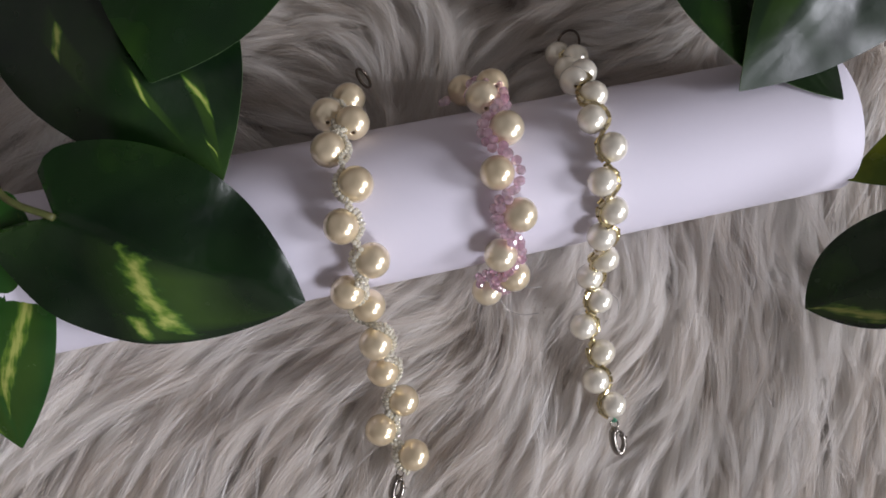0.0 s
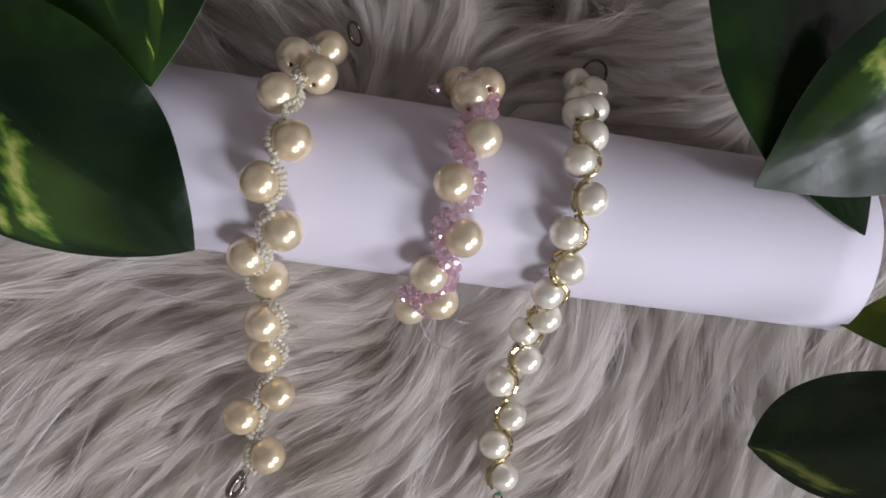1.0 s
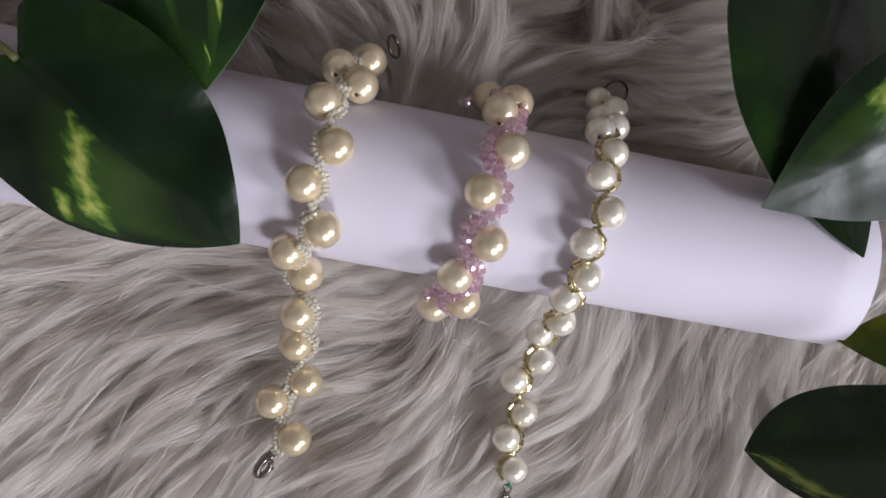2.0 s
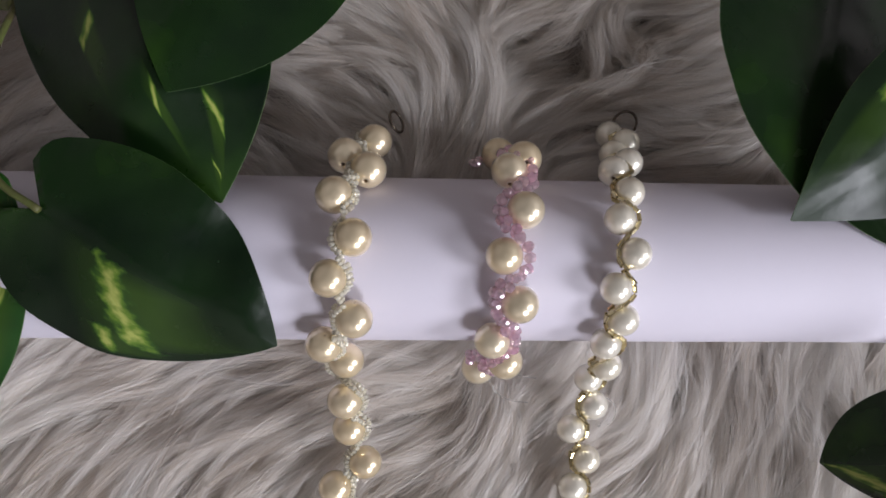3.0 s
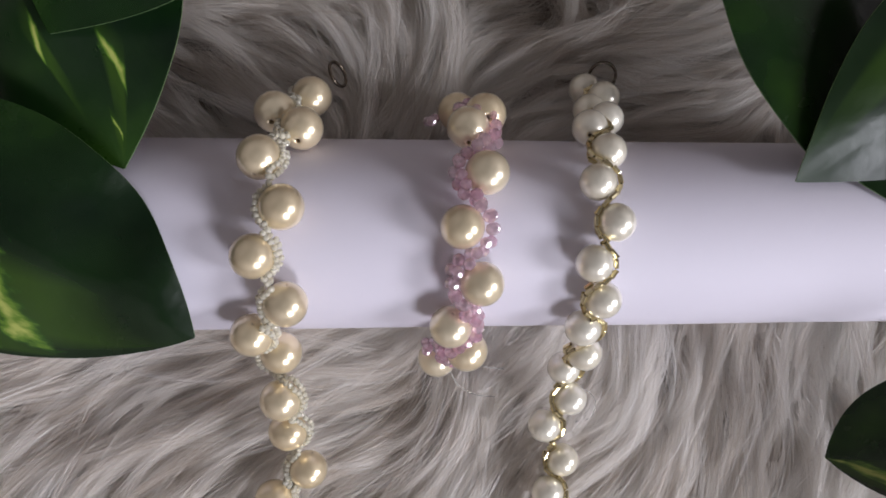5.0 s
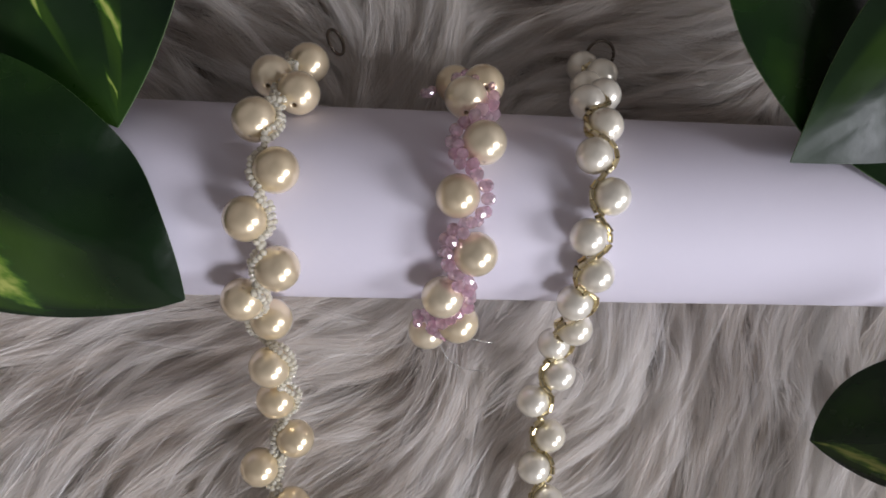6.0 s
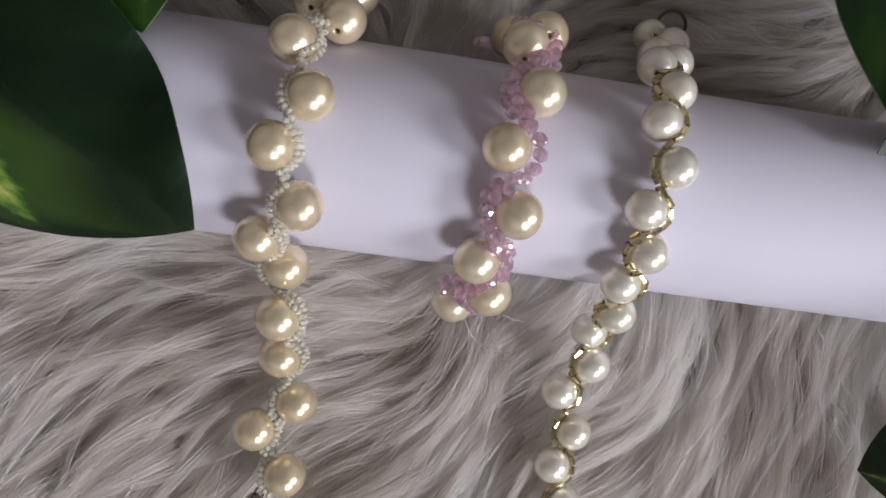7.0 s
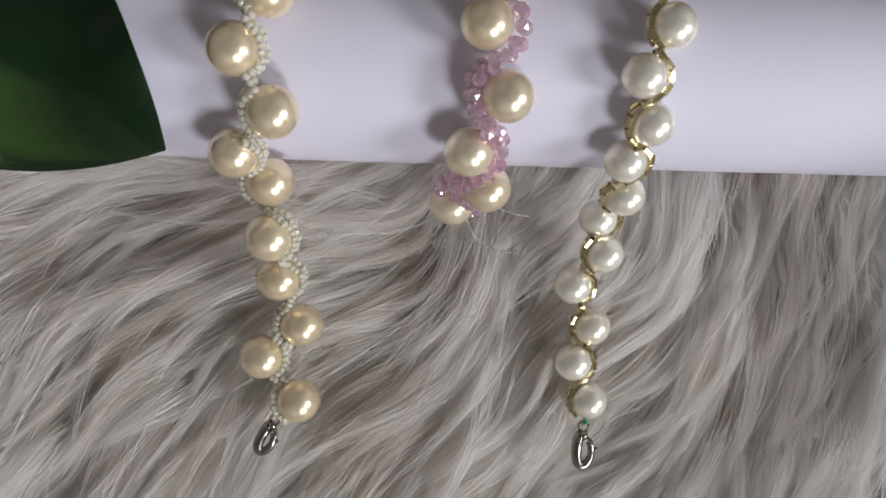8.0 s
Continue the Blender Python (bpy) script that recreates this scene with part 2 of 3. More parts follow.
T = 0.12
OPEN_W = 2 * WIN_W + 2 * MULLION + 0.12
z0, z1 = WIN_Z - WIN_H / 2 - 0.06, WIN_Z + WIN_H / 2 + 0.06
room_piece("floor", [(-ROOM, ROOM, -ROOM, ROOM, FLOOR_Z - 0.05, FLOOR_Z)], BOARDS, "dark brown wooden floor boards under the rug", "floor")
room_piece("ceiling", [(-ROOM - T, ROOM + T, -ROOM - T, ROOM + T, WALL_H, WALL_H + 0.1)], CEILING, "plain unseen ceiling, toned dark for the pearls' reflections", "ceiling")
room_piece("wall_north", [(-ROOM, ROOM, ROOM, ROOM + T, FLOOR_Z, WALL_H)], WALL, "plain beige painted room wall", "wall")
room_piece("wall_south", [(-ROOM, ROOM, -ROOM - T, -ROOM, FLOOR_Z, WALL_H)], WALL, "plain beige painted room wall", "wall")
room_piece("wall_west", [(-ROOM - T, -ROOM, -ROOM - T, ROOM + T, FLOOR_Z, WALL_H)], WALL, "plain beige painted room wall", "wall")
room_piece("wall_east", [
    (ROOM, ROOM + T, -ROOM - T, -OPEN_W / 2, FLOOR_Z, WALL_H), (ROOM, ROOM + T, OPEN_W / 2, ROOM + T, FLOOR_Z, WALL_H),
    (ROOM, ROOM + T, -OPEN_W / 2, OPEN_W / 2, FLOOR_Z, z0), (ROOM, ROOM + T, -OPEN_W / 2, OPEN_W / 2, z1, WALL_H)],
    WALL, "beige painted wall with the window opening", "wall")
room_piece("window_1", [
    (ROOM + 0.01, ROOM + 0.06, 0.01 - MULLION, MULLION - 0.01, z0, z1),
    (ROOM + 0.01, ROOM + 0.06, -OPEN_W / 2, -OPEN_W / 2 + 0.05, z0, z1), (ROOM + 0.01, ROOM + 0.06, OPEN_W / 2 - 0.05, OPEN_W / 2, z0, z1),
    (ROOM + 0.012, ROOM + 0.058, -OPEN_W / 2, OPEN_W / 2, z0, z0 + 0.05), (ROOM + 0.012, ROOM + 0.058, -OPEN_W / 2, OPEN_W / 2, z1 - 0.05, z1)],
    FRAME, "white painted frame of a two-pane window", "window")


# ---- the fur rug ----
ROLL_R, ROLL_Z = 0.02285, 0.0181
# centres of the pearls on the three strings
CREAM_ROW = [(-32.8, 31.8, 22.4), (-40.2, 26.3, 31.0), (-34.1, 22.1, 34.4), (-42.2, 14.5, 42.3), (-37.3, 3.8, 45.5), (-43.1, -6.2, 45.3), (-36.9, -16.1, 41.6), (-44.7, -22.9, 34.7), (-39.5, -27.6, 25.6), (-39.7, -38.5, 24.4), (-38.9, -47.2, 15.8), (-34.5, -57.5, 10.9), (-42.8, -64.5, 10.7), (-34.9, -73.8, 11.2)]
PINK_ROW = [(2.4, 30.3, 14.5), (6.7, 26.0, 33.1), (2.3, 22.1, 37.1), (5.5, 11.3, 43.8), (-0.1, -0.3, 45.6), (4.3, -12.2, 42.7), (-1.8, -21.6, 36.2), (3.0, -27.8, 25.9), (-2.8, -30.7, 12.2)]
GOLD_ROW = [(36.4, 37.9, 8.5), (39.5, 34.3, 15.1), (34.9, 30.3, 18.0), (37.0, 26.8, 25.3), (30.9, 23.3, 32.4), (33.2, 16.8, 39.1), (29.4, 9.4, 43.6), (33.0, 0.7, 44.8), (28.3, -8.0, 43.9), (31.3, -15.9, 39.8), (28.2, -22.3, 34.3), (30.4, -28.6, 27.1), (27.8, -33.1, 17.5), (29.4, -40.6, 17.2), (23.6, -47.7, 14.0), (28.9, -57.0, 10.2), (25.2, -65.2, 9.6), (28.9, -73.6, 9.8)]
CREAM_ROW, PINK_ROW, GOLD_ROW = ([Vector(p) * MM for p in row] for row in (CREAM_ROW, PINK_ROW, GOLD_ROW))
R_BIG, R_SMALL = 0.00475, 0.00408
PILE_FRONT = [(-93, -30, -165), (-70, -28, -172), (-61, -39, -165), (-82, -43, -144), (-93, -62, -136), (-70, -64, -130), (-82, -85, -124), (-60, -77, -132), (-49, -92, -112), (-25, -31, -178), (-16, -44, -169), (-21, -54, -161), (-14, -63, -146), (-4, -54, -128), (-1, -67, -124), (-11, -80, -140), (-23, -91, -130), (5, -45, -103), (7, -38, -86), (14, -60, -113), (8, -81, -142), (19, -35, -155), (18, -47, -119), (43, -57, -148), (48, -28, -95), (58, -40, -118), (41, -72, -144), (56, -69, -116), (68, -34, -98), (85, -37, -89), (79, -64, -103), (66, -88, -113)]   # x, y in mm; the heading of the combed pile there, in degrees
PILE_BACK = [(-54, 61, -7), (-44, 57, -15), (-31, 63, -38), (-24, 52, -67), (-54, 47, -25), (-33, 47, -30), (-18, 46, -96), (-14, 59, -88), (-14, 71, -41), (-4, 63, -60), (-2, 51, -85), (-1, 40, -102), (13, 56, -140), (11, 68, -162), (23, 62, -175), (19, 47, -149), (41, 66, -37), (45, 52, -175), (57, 45, 173), (62, 35, 179), (45, 35, -162), (12, 30, -136), (63, 63, -157), (55, 73, -169), (-44, 37, -31), (-64, 36, -38), (-15, 32, -109), (-129, 48, -149), (-141, 9, -140), (101, 21, -109)]


def combed(x, y):
    """The heading of the pile at arrays of places, in radians."""
    f = np.array(PILE_FRONT + PILE_BACK, float)
    d2 = (x[:, None] - f[None, :, 0]) ** 2 + (y[:, None] - f[None, :, 1]) ** 2
    # the roll parts the pile: each side is combed by itself
    d2 += np.where((y[:, None] > -12) != (f[None, :, 1] > -12), 2500.0, 0.0)
    w = 1 / (d2 + 25.0) ** 1.7
    turn = np.radians(f[None, :, 2])
    return np.arctan2((w * np.sin(turn)).sum(1), (w * np.cos(turn)).sum(1))


def fur_mesh(tufts, per_tuft, seed, box_mm, tall=1.0, root=2.6, high=0.0, loose=1.0, bare=None, thick=1.0, reach_mm=(26, 62), tips=(0.25, 1.1)):
    """Tapered fibres in millimetres, gathered in locks that follow the combing."""
    rng = np.random.default_rng(seed)
    x0, x1, y0, y1 = box_mm
    segs = 6
    length = rng.uniform(*reach_mm, tufts)
    lift = (0.5 + 8.0 * rng.random(tufts) ** 1.5) * tall
    spread = rng.uniform(*tips, tufts)
    stray, bend = rng.normal(0, 0.13 * loose, tufts), rng.normal(0, 0.34 * loose, tufts)
    # each lock's middle line drifts with the combing
    qx, qy = rng.uniform(x0, x1, tufts), rng.uniform(y0, y1, tufts)
    if bare:
        inside = (qx > bare[0]) & (qx < bare[1]) & (qy > bare[2]) & (qy < bare[3])
        qx = np.where(inside, np.where(qx > 0, bare[1], bare[0]) + rng.uniform(-6, 6, tufts), qx)
    # fluffed-up and flattened patches
    fluff = np.sin(qx * 0.21 + 2.2 * np.sin(qy * 0.11 + 1.0)) * np.sin(qy * 0.27 + 1.7 * np.sin(qx * 0.13))
    lift *= 0.85 + 0.75 * fluff
    length *= 1.0 + 0.18 * fluff
    lock = np.zeros((tufts, segs + 1, 3))
    for i in range(segs + 1):
        sway = 0.07 * np.sin(qx * 0.13 + 1.3 * np.sin(qy * 0.09)) + 0.06 * np.sin(qy * 0.19 + 2.0 + 0.9 * np.sin(qx * 0.07))
        head = combed(qx, qy) + sway + stray + bend * (i / segs - 0.4)
        lock[:, i] = np.stack([qx, qy, head], -1)
        qx, qy = qx + np.cos(head) * length / segs, qy + np.sin(head) * length / segs
    n = tufts * per_tuft
    k = np.repeat(np.arange(tufts), per_tuft)
    wild = rng.random(n) < 0.035
    reach = rng.uniform(0.72, 1.10, n)
    s = np.linspace(0, 1, segs + 1)
    # a fibre keeps its own place across the lock; the lock narrows to its tip
    across, along = rng.normal(0, 1, n), rng.normal(0, 2.2, n)
    start, end = root, spread[k]
    width = (start * (1 - s[None, :]) ** 1.3 + end[:, None] * s[None, :] ** 0.6 * 0.75)
    fan = np.where(wild, rng.normal(0, 5.0, n), rng.normal(0, 0.5, n))[:, None] * (s ** 2)[None, :]
    off = across[:, None] * width + fan
    head = lock[k][:, :, 2]
    base = lock[k]
    at = np.clip(s[None, :] * reach[:, None] * segs, 0, segs - 1e-6)
    lo = at.astype(int)
    fr = at - lo
    row = np.arange(n)[:, None]
    path = base[row, lo] * (1 - fr[..., None]) + base[row, lo + 1] * fr[..., None]
    over = (np.maximum(s[None, :] * reach[:, None] - 1, 0) * length[k][:, None])
    px = path[..., 0] - np.sin(head) * off + np.cos(head) * (along[:, None] * (1 - s[None, :]) + over)
    py = path[..., 1] + np.cos(head) * off + np.sin(head) * (along[:, None] * (1 - s[None, :]) + over)
    ez = rng.normal(0, 0.8, n)
    round_ = -0.35 * (across ** 2)[:, None] * np.minimum(1.0, s * 2)[None, :]
    hump = np.sin(np.pi * np.clip(s, 0, 1) ** 0.75)[None, :]
    pz = -9.0 + high * s[None, :] + 8.0 * (1 - (1 - s[None, :]) ** 3) + lift[k][:, None] * hump + ez[:, None] * s[None, :] + round_ + np.where(wild, 1.8, 0)[:, None] * s[None, :]
    # the roll presses the pile down
    r = ROLL_R * 1000 + 0.4
    under = np.abs(py) < r
    cap = ROLL_Z * 1000 - np.sqrt(np.clip(r * r - py * py, 0, None))
    pz = np.where(under & (px < 119), np.minimum(pz, cap), pz)
    # and so do the pearls that lie on it
    for row, radius in ((CREAM_ROW, R_BIG), (PINK_ROW, R_BIG), (GOLD_ROW, R_SMALL)):
        for c in row:
            d2 = (px - c.x * 1000) ** 2 + (py - c.y * 1000) ** 2
            r2 = (radius * 1000 + 0.6) ** 2
            low = c.z * 1000 - 0.4 - np.sqrt(np.clip(r2 - d2, 0, None))
            pz = np.where(d2 < (radius * 1000 + 2.4) ** 2, np.minimum(pz, low), pz)
    tangent = np.stack([np.gradient(px, axis=1), np.gradient(py, axis=1), np.gradient(pz, axis=1)], -1)
    tangent /= np.linalg.norm(tangent, axis=2, keepdims=True)
    up = np.stack([rng.normal(0, 0.55, n), rng.normal(0, 0.55, n), np.ones(n)], -1)[:, None, :]
    side = np.cross(tangent, up)
    side /= np.linalg.norm(side, axis=2, keepdims=True)
    wide = (thick * rng.uniform(0.06, 0.135, n)[:, None] * (1.0 - 0.75 * s[None, :] ** 1.5))[..., None] * 0.5
    p = np.stack([px, py, pz], -1)
    pts = np.stack([p - side * wide, p + side * wide], 2).reshape(-1, 3) * MM
    first = (np.arange(n) * (segs + 1) * 2)[:, None] + (np.arange(segs) * 2)[None, :]
    quads = np.stack([first, first + 1, first + 3, first + 2], -1).reshape(-1)
    me = bpy.data.meshes.new("fur_pile")
    me.vertices.add(len(pts))
    me.vertices.foreach_set("co", pts.astype(np.float32).ravel())
    me.loops.add(len(quads))
    me.loops.foreach_set("vertex_index", quads.astype(np.int32))
    me.polygons.add(len(quads) // 4)
    me.polygons.foreach_set("loop_start", np.arange(0, len(quads), 4, dtype=np.int32))
    me.polygons.foreach_set("use_smooth", np.ones(len(quads) // 4, dtype=bool))
    tone = me.attributes.new("lock_tone", "FLOAT", "POINT")
    tone.data.foreach_set("value", np.repeat(rng.random(tufts)[k], (segs + 1) * 2).astype(np.float32))
    me.materials.append(FUR)
    me.update(calc_edges=True)
    return me


def rug_backing():
    verts, faces, n = [], [], 40
    for j in range(n + 1):
        for i in range(n + 1):
            x, y = -0.25 + 0.495 * i / n, -0.20 + 0.38 * j / n
            verts.append((x, y, -0.0095 + 0.0012 * noise.noise((x * 30, y * 30, 0))))
    k = n + 1
    for j in range(n):
        for i in range(n):
            faces.append((j * k + i, j * k + i + 1, (j + 1) * k + i + 1, (j + 1) * k + i))
    edge = [i for i in range(k)] + [j * k + n for j in range(1, k)] + [n * k + i for i in range(n - 1, -1, -1)] + [j * k for j in range(n - 1, 0, -1)]
    low = len(verts)
    verts += [(verts[e][0], verts[e][1], FLOOR_Z) for e in edge]
    m = len(edge)
    faces += [(edge[i], low + i, low + (i + 1) % m, edge[(i + 1) % m]) for i in range(m)]
    return as_mesh("backing", verts, faces, BACKING)


rug = part("fur_rug", rug_backing(), None, "shaggy off-white long-pile faux fur rug, lying in combed tufts")
tagged(rug, "", "rug", "", "structure")
pile = part("fur_pile", fur_mesh(1900, 80, 5, (-165, 160, -130, 105), thick=1.1), None, "soft greyish-white faux fur strands combed into long locks")
tagged(pile, "", "fur", "", "stuff")
locks = part("fur_locks", fur_mesh(780, 58, 23, (-150, 145, -115, 92), 1.1, 2.0, 2.2, 1.35, thick=1.1, reach_mm=(30, 70), tips=(0.15, 0.7)), None, "long glossy off-white locks lying over the faux fur")
tagged(locks, "", "fur", "", "stuff")
border = part("fur_border", fur_mesh(760, 30, 15, (-245, 240, -195, 175), bare=(-160, 155, -125, 100), thick=2.8), None, "shaggy off-white faux fur at the rug's border")
tagged(border, "", "fur", "", "stuff")
wisps = part("fur_wisps", fur_mesh(2200, 9, 9, (-160, 155, -125, 100), 1.2, 1.0, 2.6, 1.8, thick=1.35), None, "fine loose wisps lying over the faux fur")
tagged(wisps, "", "fur", "", "stuff")


# ---- the rolled sheet of paper ----
def paper_roll():
    """One sheet wound two and a half times, its end edge not quite square."""
    n, cols, turns = 200, 26, 2.5
    verts, faces = [], []
    left, right = -0.178, 0.1145
    for i in range(n + 1):
        w = i / n
        a = 2 * math.pi * turns * w - 4.84
        r = ROLL_R - 0.0009 * (1 - w) * turns
        skew = 0.0045 * (1 - w) * 0.3
        for j in range(cols + 1):
            x = left + (right - left) * j / cols
            x += (0.0028 * -math.sin(a) + skew) * (j / cols)
            dent = 0.00012 * noise.noise((x * 22, math.cos(a) * 1.5, math.sin(a) * 1.5))
            verts.append((x, (r + dent) * math.cos(a), ROLL_Z + (r + dent) * math.sin(a)))
    k = cols + 1
    for i in range(n):
        for j in range(cols):
            faces.append((i * k + j, (i + 1) * k + j, (i + 1) * k + j + 1, i * k + j + 1))
    me = as_mesh("paper_roll", verts, faces, PAPER)
    ob = part("paper_roll", me, None, "rolled sheet of plain white paper lying on the fur")
    thick = ob.modifiers.new("thickness", "SOLIDIFY")
    thick.thickness, thick.offset = 0.00018, -1
    return tagged(ob, "", "paper roll")


paper_roll()


# ---- beads ----
def pearl_mesh(name, radius, mat, hole=0.10):
    """A pearl with its drill hole along z."""
    prof = [(hole * 0.9, -0.70)]
    prof += [(math.sin(a), -math.cos(a)) for a in [hole * 1.15 + (math.pi - 2.3 * hole) * i / 20 for i in range(21)]]
    prof += [(hole * 0.9, 0.70)]
    verts, faces = lathe([(r * radius, h * radius) for r, h in prof], 32)
    me = as_mesh(name, verts, faces, mat)
    me.materials.append(HOLE)
    for f in me.polygons:
        if f.index < 32 or f.index >= 32 * 21:
            f.material_index = 1
    return me


def bead_ring(name, radius, length, hole, sides, mat, round_=True):
    """A small bead with a hole along z: round seed, or straight bugle tube."""
    h = length / 2
    if round_:
        prof = [(hole, -h * 0.8), (radius * 0.72, -h), (radius, -h * 0.4), (radius, h * 0.4), (radius * 0.72, h), (hole, h * 0.8)]
    else:
        prof = [(hole, -h * 0.94), (radius * 0.9, -h), (radius, -h * 0.92), (radius, h * 0.92), (radius * 0.9, h), (hole, h * 0.94)]
    verts, faces = lathe(prof, sides, True)
    return as_mesh(name, verts, faces, mat, round_)


def crystal_mesh(name, radius, mat):
    """A faceted rondelle."""
    verts, faces = [], []
    rows = [(0.34, -0.92, 0), (0.80, -0.60, 0.5), (1.0, 0.0, 0), (0.80, 0.60, 0.5), (0.34, 0.92, 0)]
    for r, h, tw in rows:
        for k in range(8):
            a = 2 * math.pi * (k + tw) / 8
            verts.append((r * radius * math.cos(a), r * radius * math.sin(a), h * radius))
    for i in range(4):
        for k in range(8):
            q = (k + 1) % 8
            a, c, d, e = i * 8 + k, i * 8 + q, (i + 1) * 8 + q, (i + 1) * 8 + k
            if rows[i + 1][2] > rows[i][2]:
                faces += [(a, c, e), (c, d, e)]
            else:
                faces += [(a, c, d), (a, d, e)]
    faces += [tuple(range(8))[::-1], tuple(32 + k for k in range(8))]
    return as_mesh(name, verts, faces, mat, False)


def aim(place, along, spin=0.0, size=1.0):
    """A pose at place whose z runs along a way."""
    return Matrix.Translation(place) @ Vector(along).to_track_quat("Z", "Y").to_matrix().to_4x4() @ pose(0, 0, 0, 0, 0, spin) @ Matrix.Scale(size, 4)


def outward(row, i):
    """Square to the string at pearl i, away from what it rests on."""
    run = row[min(len(row) - 1, i + 1)] - row[max(0, i - 1)]
    n = Vector((0, -run.z, run.y)).normalized()
    away = Vector((0, row[i].y, row[i].z - ROLL_Z + 0.03))
    return n if n.dot(away) > 0 else -n


def weave(row, radius, gap, depth):
    """The line of small beads that winds round the inner side of each pearl."""
    pts = []
    for i, c in enumerate(row):
        before, after = row[max(0, i - 1)], row[min(len(row) - 1, i + 1)]
        near = [row[j].x for j in (i - 1, i + 1) if 0 <= j < len(row)]
        s = 1 if sum(near) / len(near) > c.x else -1
        out = outward(row, i)
        run = after - before
        run.x = 0
        run = (run - out * run.dot(out)).normalized()
        for turn in (-62, -22, 22, 62):
            w = math.radians(turn)
            pts.append(c + (Vector((s * math.cos(w), 0, 0)) + run * math.sin(w)) * (radius + gap) + out * depth)
    return smooth_line(pts, 10)


def string_beads(line, spacing, name, meshes, parent, rng, jitter, span=(0.0, 1.0)):
    """Puts beads at even steps along a line, each one facing along it."""
    dist = [0.0]
    for a, c in zip(line, line[1:]):
        dist.append(dist[-1] + (c - a).length)
    at, i = span[0] * dist[-1], 0
    while at < span[1] * dist[-1]:
        while dist[i + 1] < at:
            i += 1
        t = (at - dist[i]) / max(1e-9, dist[i + 1] - dist[i])
        p = line[i].lerp(line[i + 1], t) + Vector([rng.uniform(-jitter, jitter) for _ in range(3)])
        way = (line[i + 1] - line[i]).normalized() + Vector([rng.uniform(-0.14, 0.14) for _ in range(3)])
        part(name, rng.choice(meshes), parent, "", aim(p, way, rng.uniform(0, 360), rng.uniform(0.94, 1.06)))
        at += spacing * rng.uniform(0.97, 1.05)


def pearls(row, drilled, whole, parent, rng):
    """The drill holes show only where the string turns away behind the roll."""
    for i, c in enumerate(row):
        a, d = row[max(0, i - 1)], row[min(len(row) - 1, i + 1)]
        part("pearl", drilled if c.y > 0.02 else whole, parent, "", aim(c, d - a, rng.uniform(0, 360), rng.uniform(0.985, 1.02)))


def jump_ring(parent, place, radius, normal):
    pts = [aim(place, normal) @ Vector((radius * math.cos(a), radius * math.sin(a), 0)) for a in [2 * math.pi * k / 36 for k in range(36)]]
    part("jump_ring", as_mesh("jump_ring", *tube(pts, 0.00042, 8, True), RING), parent, "thin dark metal jump ring")


def lobster_clasp(parent, start, way, size):
    """A small sprung clasp: link ring, swivel, hooked body and lever."""
    m = aim(start, way) @ pose(0, 0, 0, 0, 0, 20)
    clasp = part("clasp", as_mesh("clasp", *tube([m @ Vector((0, 0.0, z * size)) for z in (1.7, 2.2, 2.9)], [0.0005, 0.0010, 0.0012], 10), STEEL), parent, "silver lobster clasp")
    ring = [m @ Vector((0.0011 * math.cos(a), 0, 0.0008 + 0.0011 * math.sin(a))) for a in [2 * math.pi * k / 20 for k in range(20)]]
    part("link", as_mesh("link", *tube(ring, 0.0003, 8, True), STEEL), clasp)
    hook, rad = [], []
    for k in range(25):
        a = math.radians(100 + 300 * k / 24)
        wide = 1.55 + 0.3 * math.cos(a)
        hook.append(m @ Vector((wide * size * math.cos(a), 0.0003 * math.sin(2 * a), (5.9 - 3.3 * math.sin(a)) * size)))
        rad.append(0.00135 - 0.0006 * k / 24)
    part("hook", as_mesh("hook", *tube(hook, rad, 10), STEEL), clasp)
    lever = [m @ Vector((x * size, 0.0002, z * size)) for x, z in ((0.3, 2.7), (1.5, 3.4), (2.2, 4.8), (3.1, 5.0))]
    part("lever", as_mesh("lever", *tube(smooth_line(lever, 5), 0.0004, 8), STEEL), clasp)
    return clasp


rng = random.Random(11)
BIG = (pearl_mesh("pearl", R_BIG, PEARL_CREAM), pearl_mesh("pearl", R_BIG, PEARL_CREAM, 0.004))
SMALL = (pearl_mesh("pearl", R_SMALL, PEARL_WHITE), pearl_mesh("pearl", R_SMALL, PEARL_WHITE, 0.004))
SEEDS = [bead_ring("seed_bead", r, l, 0.0003, 10, SEED) for r, l in ((0.00066, 0.00104), (0.00074, 0.00114))]
BUGLES = [bead_ring("bugle_bead", r, l, 0.00035, 6, GOLD, False) for r, l in ((0.00056, 0.0021), (0.0006, 0.0020))]
CRYSTALS = [crystal_mesh("crystal", r, PINK) for r in (0.00136, 0.00150)]

cream = holder("cream_bracelet")
pearls(CREAM_ROW, *BIG, cream, rng)
line = weave(CREAM_ROW, R_BIG, 0.0004, 0.0013)
string_beads(line, 0.00126, "seed_bead", SEEDS, cream, rng, 0.00012)
string_beads(weave(CREAM_ROW, R_BIG, 0.0009, -0.0008), 0.0013, "seed_bead", SEEDS, cream, rng, 0.0002)
jump_ring(cream, Vector((-26.9, 38.6, 17.0)) * MM, 0.0031, (0.80, 0.25, 0.55))
lobster_clasp(cream, CREAM_ROW[-1] + Vector((-4.5, -3.6, -0.5)) * MM, (-0.42, -0.9, -0.02), 0.00092)
tagged(cream, "cream faux pearl bracelet with ivory seed beads over paper roll", "bracelet", "bracelets on the paper roll")

